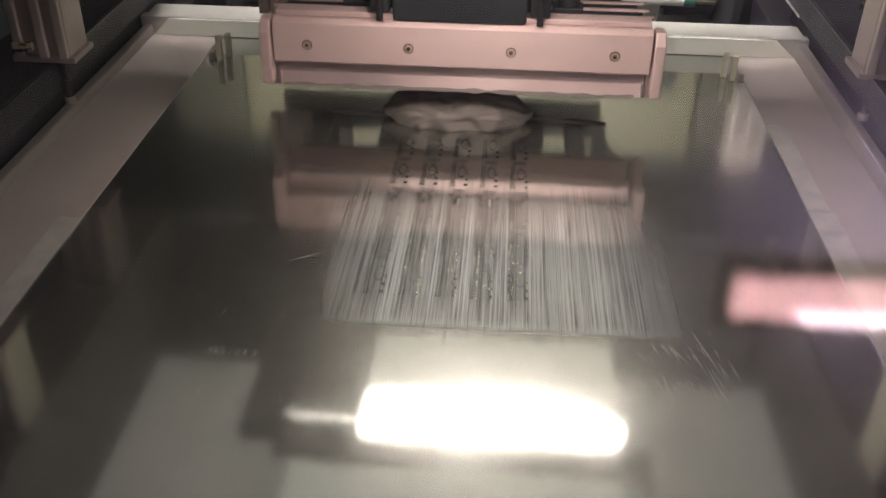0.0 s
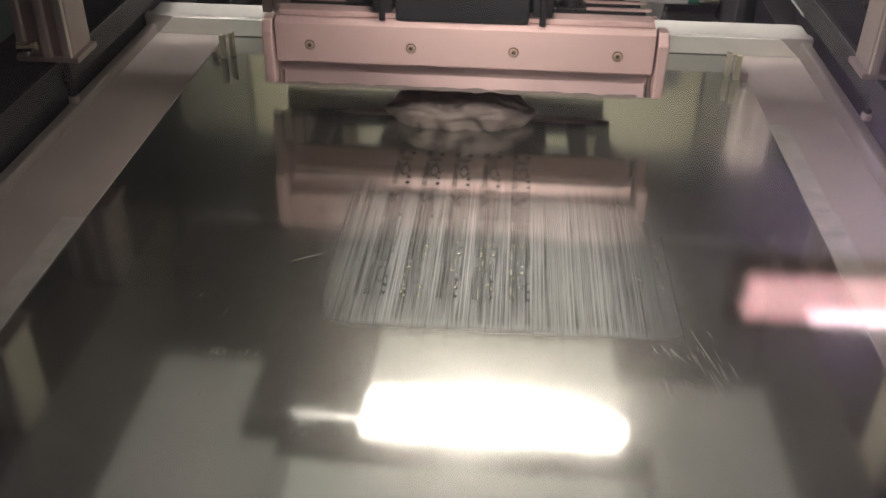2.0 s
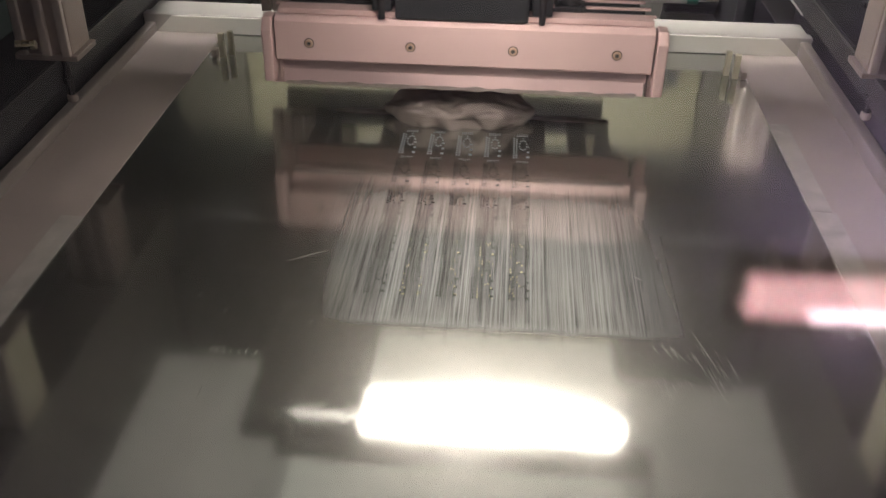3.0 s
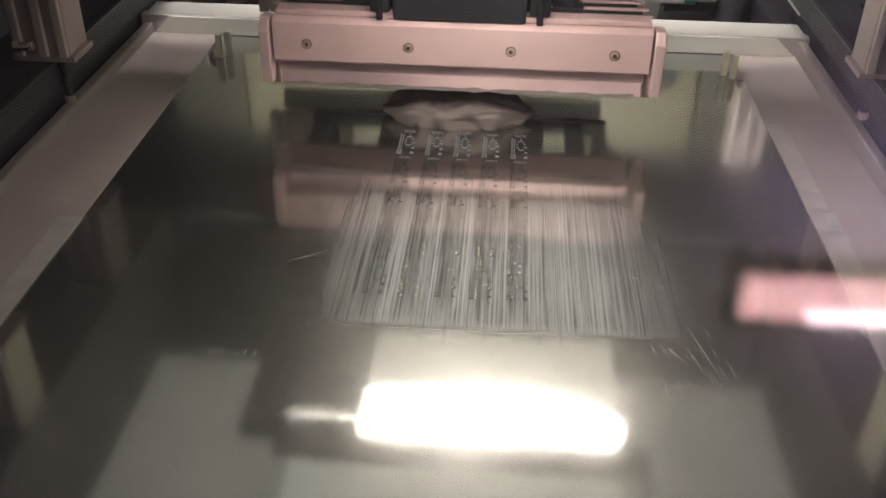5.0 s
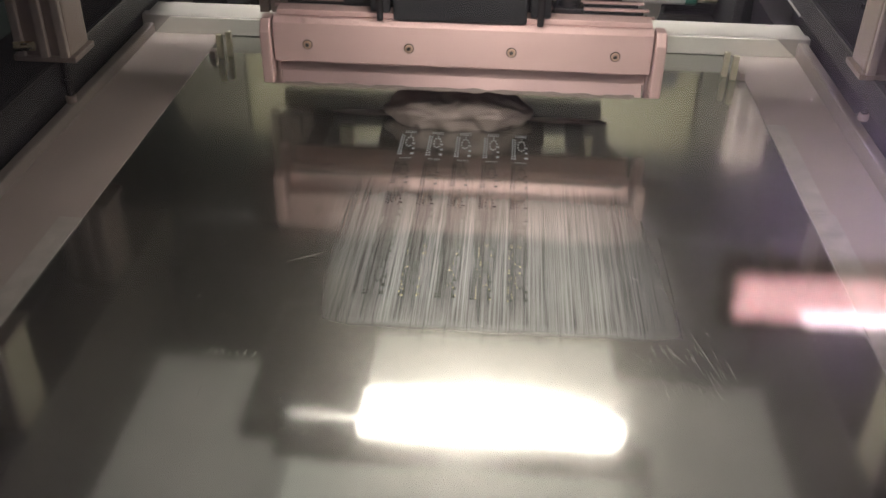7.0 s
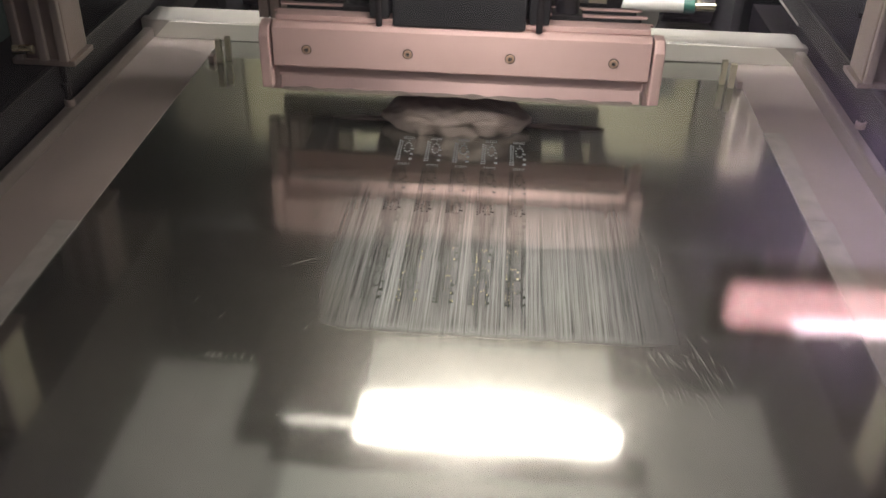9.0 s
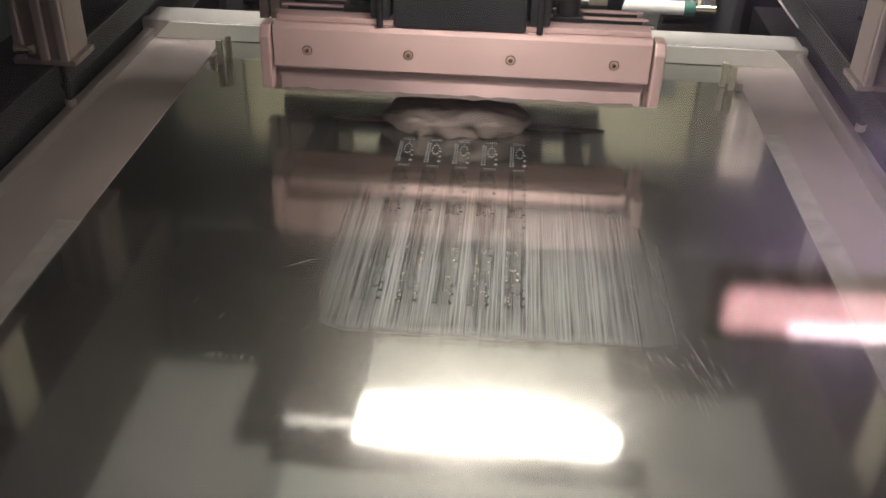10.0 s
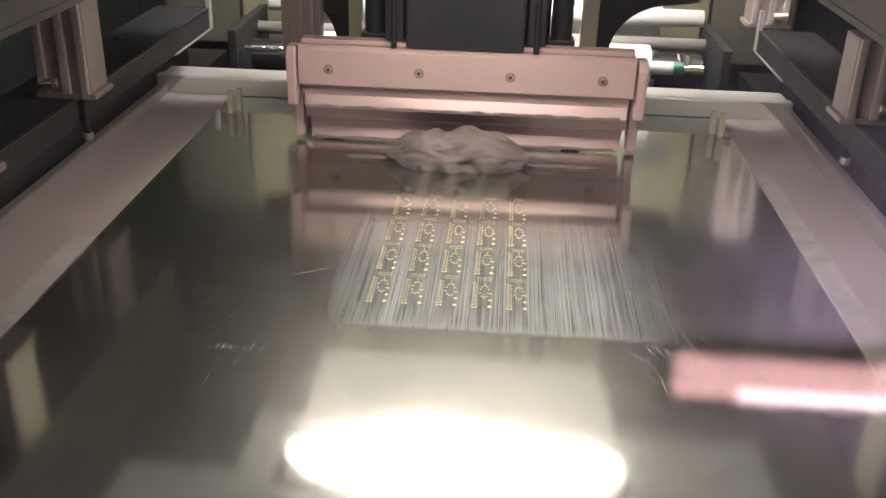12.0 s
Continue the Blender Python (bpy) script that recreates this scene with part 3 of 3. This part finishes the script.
# small locating pins that stand on the foil's far corners
for x, y, dx in ((-0.281, 0.388, 0.008), (0.287, 0.386, -0.008)):
    pin = thing("locating_pin", (x, y, 0.0), "pair of small bright metal locating pins on the stencil", "pin", "locating pins")
    part("pin", B(-0.0032, 0.0032, -0.003, 0.003, 0.0004, 0.028, bevel=0.0008), CREAM, pin)
    part("pin", B(dx - 0.003, dx + 0.003, 0.006, 0.012, 0.0004, 0.028, bevel=0.0008), CREAM, pin)
    part("bracket", B(-0.012 if dx > 0 else 0.006, -0.006 if dx > 0 else 0.012, -0.004, 0.008, 0.0004, 0.009, bevel=0.0008), POST, pin)

# ---------------------------------------------------------------- wiper unit behind the stencil
wiper = thing("wiper_unit", (0, 0.6, 0), "wiper with white paper rolls and steel shafts", "wiper")
part("paper_roll", C((-0.232, 0.02, 0.016), (0.232, 0.02, 0.016), 0.031, 40, bevel=0.002), WHITE, wiper, "white paper roll")
part("core", C((-0.245, 0.02, 0.016), (0.242, 0.02, 0.016), 0.014, 24), DARK, wiper)
part("shaft_roll", C((-0.24, -0.03, 0.030), (0.262, -0.03, 0.030), 0.0085, 24), WHITE, wiper, "white slim shaft")
part("shaft", C((-0.31, -0.03, 0.031), (-0.24, -0.03, 0.031), 0.0055, 16), CHROME, wiper, "bright steel shaft end")
part("bearing", C((-0.262, -0.03, 0.031), (-0.240, -0.03, 0.031), 0.0085, 18, bevel=0.001), CHROME, wiper)
part("shaft_roll", C((-0.33, 0.08, 0.036), (0.326, 0.08, 0.036), 0.009, 24), ALU, wiper, "grey aluminium roller")
part("shaft_roll", C((-0.31, 0.115, 0.066), (0.315, 0.115, 0.066), 0.012, 24), WHITE, wiper, "white upper roller")
part("drum", C((-0.32, 0.05, 0.004), (-0.25, 0.05, 0.004), 0.022, 28, bevel=0.002), RAILDARK, wiper)
part("drum", C((0.245, 0.06, 0.004), (0.31, 0.06, 0.004), 0.024, 28, bevel=0.002), RAILDARK, wiper)
part("end_cap", C((0.256, -0.03, 0.030), (0.270, -0.03, 0.030), 0.0092, 20, bevel=0.001), GREEN, wiper, "green plastic end cap")
part("fitting", C((0.270, -0.03, 0.030), (0.296, -0.03, 0.030), 0.0055, 14, bevel=0.0008), BRASS, wiper)
part("fitting", C((0.274, -0.03, 0.032), (0.274, -0.03, 0.048), 0.0040, 12, bevel=0.0008), BRASS, wiper)
part("fitting", C((0.266, -0.03, 0.036), (0.262, -0.03, 0.050), 0.0030, 12), CHROME, wiper)
part("guard_sheet", B(-0.25, 0.26, 0.135, 0.140, -0.03, 0.125, bevel=0.001), WHITE, wiper, "white guard sheet")
part("tray", B(-0.35, 0.35, -0.06, 0.14, -0.05, -0.03, bevel=0.003), DARK, wiper)
for x in (-0.325, 0.322):
    part("cheek", B(x - 0.006, x + 0.006, -0.04, 0.135, -0.03, 0.058, bevel=0.002), DARK, wiper)

# ---------------------------------------------------------------- enclosure
for name, b, mat, lab in (
        ("wall_back", (-0.75, 0.75, 0.86, 0.88, -0.30, 0.85), SHELL, "dark rear wall of the machine"),
        ("wall_left", (-0.75, -0.73, -0.56, 0.86, -0.30, 0.85), SHELL, "dark side wall of the machine"),
        ("wall_right", (0.73, 0.75, -0.56, 0.86, -0.30, 0.85), SHELL, "dark side wall of the machine"),
        ("ceiling", (-0.75, 0.75, -0.56, 0.88, 0.85, 0.87), SHELL, "dark ceiling of the machine"),
        ("floor", (-0.75, 0.75, -0.56, 0.88, -0.32, -0.30), SHELL, "dark machine bed"),
        ("wall_front", (-0.75, 0.75, -0.56, -0.54, -0.30, 0.14), SHELL, "dark front sill of the machine")):
    tagged(part(name, B(*b), mat), lab, "wall", kind="structure")
panel = part("back_panel", B(-0.375, 0.34, 0.80, 0.815, -0.02, 0.300, bevel=0.003), PANEL)
tagged(panel, "olive beige painted rear panel", "panel", kind="structure")

part("vent_plate", B(0.235, 0.305, 0.7955, 0.7995, 0.153, 0.188, bevel=0.001), BLACK, panel, "small black plate on the panel")

for x0, x1 in ((-0.50, -0.380), (0.345, 0.47)):
    wing = part("panel_side", B(x0, x1, 0.806, 0.818, -0.02, 0.300, bevel=0.003), OLIVE)
    tagged(wing, "dark olive side plate beside the rear panel", "panel", kind="structure")

cover = thing("cover_window", (0, -0.545, 0.14), "clear acrylic safety window of the machine", "window")
pane = part("pane", B(-0.72, 0.72, 0.0, 0.004, 0.0, 0.70), PANE, cover)
pane.visible_shadow = False

# ---------------------------------------------------------------- lamps
bar = thing("light_bar", (0.008, 0.0905, 0.241), "white LED light bar hanging over the stencil", "lamp")
part("housing", B(-0.172, 0.172, -0.062, 0.033, 0.005, 0.012, bevel=0.002), DARK, bar)


def lens_plate(x0, x1):
    """A piece of a lens-shaped diffuser that narrows towards the bar's ends; the swell builds bloom into the shape."""
    bm = bmesh.new()
    near, far_side = [], []
    for k in range(25):
        x = x0 + (x1 - x0) * k / 24
        swell = max(0.0, 1 - abs(x / 0.1645) ** 2.6) ** 0.6
        near.append((x, -0.009 - 0.057 * swell))
        far_side.append((x, -0.0055 + 0.036 * swell))
    ring = near + far_side[::-1]
    low = [bm.verts.new((x, y, 0.0)) for x, y in ring]
    top = [bm.verts.new((x, y, 0.0045)) for x, y in ring]
    n = len(ring)
    for k in range(24):
        bm.faces.new((low[k], low[k + 1], low[n - 2 - k], low[n - 1 - k])[::-1])
        bm.faces.new((top[k], top[k + 1], top[n - 2 - k], top[n - 1 - k]))
    for k in range(n):
        bm.faces.new((low[k], low[(k + 1) % n], top[(k + 1) % n], top[k]))
    return bm


for x0, x1 in ((-0.164, -0.0192), (-0.0180, 0.164)):
    part("diffuser", lens_plate(x0, x1), LAMP, bar, "glowing white diffuser")
# added panels that emit a dim glow themselves, unseen except in the foil
part("glow_panel", B(-0.161, 0.161, 0.0355, 0.126, 0.002, 0.006), WING, bar, "glowing panel added beside the light bar")
part("glow_panel", B(-0.170, 0.172, -0.110, 0.032, 0.075, 0.080), WING, bar, "glowing panel added beside the light bar")
part("side_glow_panel", B(-0.268, -0.171, -0.16, 0.155, 0.077, 0.081), MIDWING, bar, "faint glowing panel added left of the light bar")
part("outer_glow_panel", B(-0.520, -0.269, -0.16, 0.155, 0.078, 0.082), DIMWING, bar, "faint glowing panel added at the far left")
part("outer_glow_panel", B(0.173, 0.480, -0.16, 0.155, 0.078, 0.082), MIDWING, bar, "faint glowing panel added at the right")
for x in (-0.15, 0.15):
    part("hanger", C((x, 0.036, 0.02), (x, 0.036, 0.610), 0.005, 12), DARK, bar)

# unseen plates, added to cut off the left of the lamp's mirror image
flap = thing("lamp_mask", (0, 0, 0), "unseen dark plates added to mask the light bar's reflection", "shutter")
part("blade", B(-0.190, -0.081, 0.0200, 0.0545, 0.221, 0.222), DARK, flap)
part("blade", B(-0.190, -0.081, 0.0595, 0.231, 0.221, 0.224), DARK, flap)
part("carrier", B(-0.194, -0.190, 0.032, 0.231, 0.221, 0.226), DARK, flap)
part("carrier", C((-0.192, 0.226, 0.225), (-0.192, 0.226, 0.852), 0.003, 12), DARK, flap)

# unseen sheet, added to hide the lamp's near part until it lifts
screen = thing("lamp_mask_sheet", (0, 0, 0), "unseen milky sheet added to narrow the light bar's reflection", "screen")
part("sheet", B(-0.115, 0.184, 0.003, 0.042, 0.2275, 0.2285), SCREEN, screen)
part("runner", B(0.185, 0.189, 0.001, 0.044, 0.2265, 0.2295), DARK, screen)
part("hanger", C((0.187, 0.0035, 0.229), (0.187, 0.0035, 0.855), 0.002, 12), DARK, screen)

# added lamp, out of view, that brightens the panel and the rolls
rear_bar = thing("added_rear_lamp", (0.0, 0.56, 0.42), "unseen lamp bar added to light the back of the machine", "lamp")
part("housing", B(-0.40, 0.40, -0.025, 0.025, 0.004, 0.03, bevel=0.003), DARK, rear_bar)
part("diffuser", B(-0.38, 0.38, -0.020, 0.020, 0.0, 0.0045), REARLAMP, rear_bar, "glowing white diffuser")
part("hanger", C((0, 0, 0.03), (0, 0, 0.432), 0.006, 12), DARK, rear_bar)
# added plate that blocks this lamp towards the stencil border
part("added_shield", B(-0.41, 0.41, -0.032, -0.0285, -0.125, 0.03, bevel=0.001), DARK, rear_bar, "unseen black shield added to keep lamp light off the border")

pink = thing("pink_lamp", (0.237, -1.12, -0.048), "pink glowing lamp bar outside the machine window", "lamp")
part("housing", B(-0.01, 0.8, -0.03, -0.0046, -0.03, 0.03, bevel=0.003), DARK, pink)
# added violet strip: lights the wall so the window mirrors a haze
part("added_rear_glow", B(0.10, 0.79, -0.034, -0.0305, -0.025, 0.025), HALO, pink, "violet glowing strip added to haze the window")
part("diffuser", B(0.0, 0.79, -0.0045, 0.0, 0.003, 0.024), PINK, pink, "pink glowing diffuser")
part("diffuser", B(0.0, 0.79, -0.0045, 0.0, -0.0145, -0.001), PINK, pink, "pink glowing diffuser")
part("tube", B(0.055, 0.79, 0.0005, 0.003, -0.0145, -0.0065), PINKHOT, pink, "hot pink glowing tube")

tagged(part("floor_room", B(-2.2, 2.2, -1.27, 2.5, -0.94, -0.9), WALL), "grey workshop floor", "floor", kind="structure")
# out of view; catches the added violet glow for the window to mirror
room_wall = part("wall_room", B(-2.2, 2.2, -1.31, -1.27, -0.9, 1.6), WALL)
tagged(room_wall, "unseen pale workshop wall that catches the violet glow", "wall", kind="structure")


def scratches():
    """Bright fine scratches in the foil."""
    strokes = [(0.1738, -0.0623, 0.1925, -0.1301), (0.1962, -0.0985, 0.2005, -0.1250), (0.1709, -0.0904, 0.1745, -0.0941),
               (0.1797, -0.1040, 0.1865, -0.1379), (0.1524, -0.1268, 0.1540, -0.1526), (0.1616, -0.1235, 0.1644, -0.1447),
               (0.1644, -0.1207, 0.1678, -0.1420), (0.1740, -0.1320, 0.1769, -0.1492), (0.1868, -0.0682, 0.1902, -0.0790),
               (-0.1256, -0.0149, -0.0911, 0.0063), (-0.1753, -0.0646, -0.1735, -0.0570), (-0.1655, -0.1278, -0.1649, -0.1216),
               (-0.1446, -0.1428, -0.1435, -0.1351), (-0.1446, -0.1716, -0.1446, -0.1539), (-0.1319, -0.1448, -0.1312, -0.1377)]
    rng = random.Random(5)
    for _ in range(30):
        x, y = rng.uniform(0.145, 0.192), rng.uniform(-0.135, -0.085)
        ln = rng.uniform(0.008, 0.026)
        strokes.append((x, y, x + ln * rng.uniform(0.10, 0.28), y - ln))
    for _ in range(18):
        x = rng.uniform(-0.161, -0.118)
        strokes.append((x, -0.127 + rng.uniform(-0.001, 0.001), x + 0.001, -0.127 + rng.uniform(0.004, 0.012)))
    for x0, y0, x1, y1 in ((0.1469, -0.0875, 0.1512, -0.1017), (0.1342, -0.0968, 0.1445, -0.1101), (0.1583, -0.0903, 0.1713, -0.1113),
                           (0.1393, -0.0072, 0.1498, -0.0137), (0.1562, -0.0175, 0.1680, -0.0240), (-0.0980, -0.1369, -0.0975, -0.1305),
                           (-0.0902, -0.0902, -0.0874, -0.0824), (-0.1094, -0.0827, -0.1077, -0.0766), (-0.1525, -0.0842, -0.1500, -0.0736)):
        strokes.append((x0, y0, x1, y1))
    for x0, y0, x1, y1 in strokes:
        d = Vector((x1 - x0, y1 - y0, 0))
        side = Vector((-d.y, d.x, 0)).normalized() * rng.uniform(0.00006, 0.00013)
        a, b, up = Vector((x0, y0, 0.0003)), Vector((x1, y1, 0.0003)), Vector((0, 0, 0.0002))
        bm = bmesh.new()
        mid = (a + b) / 2 + side * rng.uniform(-1.5, 1.5)
        lo = [bm.verts.new(p) for p in (a, mid - side, b, mid + side)]
        top = bm.verts.new(mid + up)
        for i in range(4):
            bm.faces.new((lo[i], lo[(i + 1) % 4], top))
        part("scratch", bm, SCRATCH, stencil)
    bm = box(bmesh.new(), -0.0004, 0.0004, -0.0658, 0.0658, 0.0002, 0.0005)
    long_score = part("score_line", bm, SCORE, stencil, "long dark score beside the printed patch", at=(0.1697, -0.0152, 0))
    long_score.rotation_euler = (0, 0, -0.0106 + 0.0212)


scratches()


# ---------------------------------------------------------------- motion keys
def motions():
    y = HEAD_Y
    back = [(0, 0), (10.5, 0), (10.6, 0.004), (10.7, 0.030), (10.8, 0.042), (11.0, 0.053), (11.5, 0.058), (12, 0.063)]
    walk(head, [(t, pose(0, y + d, 0)) for t, d in back])
    walk(rear, [(t, pose(0, y + d, z)) for t, d, z in (
        (0, 0, 0.03), (10.5, 0, 0.03), (10.6, 0.004, 0.03), (10.7, 0.030, 0.03), (10.8, 0.042, 0.03), (11.0, 0.053, 0.03), (11.2, 0.055, 0.0285),
        (11.3, 0.056, 0.021), (11.4, 0.057, 0.012), (11.5, 0.058, 0.005), (11.7, 0.060, 0.001), (12, 0.063, 0.0))])
    walk(board, [(0, pose(0, 0, -0.09)), (10.2, pose(0, 0, -0.09)), (10.48, pose(0, 0, -0.0003)), (12, pose(0, 0, -0.0003))])
    away, there = pose(0.0, 0.16, -0.032), pose(0, 0, -0.032)
    walk(vision, [(0, away), (0.1, away), (0.2, there), (0.85, there), (1.0, away), (1.9, away), (2.2, pose(0.05, 0.02, -0.032)), (2.8, pose(0.06, 0.025, -0.032)),
                  (3.0, there), (10.1, there), (10.3, away), (12, away)])
    walk(flap, [(0, pose(0, 0, 0)), (10.5, pose(0, 0, 0)), (10.7, pose(-0.11, 0, 0)), (12, pose(-0.11, 0, 0))])
    walk(screen, [(0, pose(0, 0, 0)), (10.5, pose(0, 0, 0)), (10.8, pose(0, 0.004, 0)), (11.2, pose(0, 0.006, 0)), (11.32, pose(0, 0.002, 0.03)),
                  (11.5, pose(0, -0.05, 0.10)), (12, pose(0, -0.05, 0.10))])
    walk(pink, [(t, pose(x, -1.12, z)) for t, x, z in (
        (0, 0.232, -0.049), (1.5, 0.239, -0.047), (2.5, 0.241, -0.047), (5.5, 0.239, -0.048), (6.5, 0.237, -0.048),
        (9.5, 0.231, -0.049), (10.5, 0.224, -0.052), (11, 0.200, -0.046), (11.5, 0.190, -0.069), (12, 0.198, -0.106))])


motions()
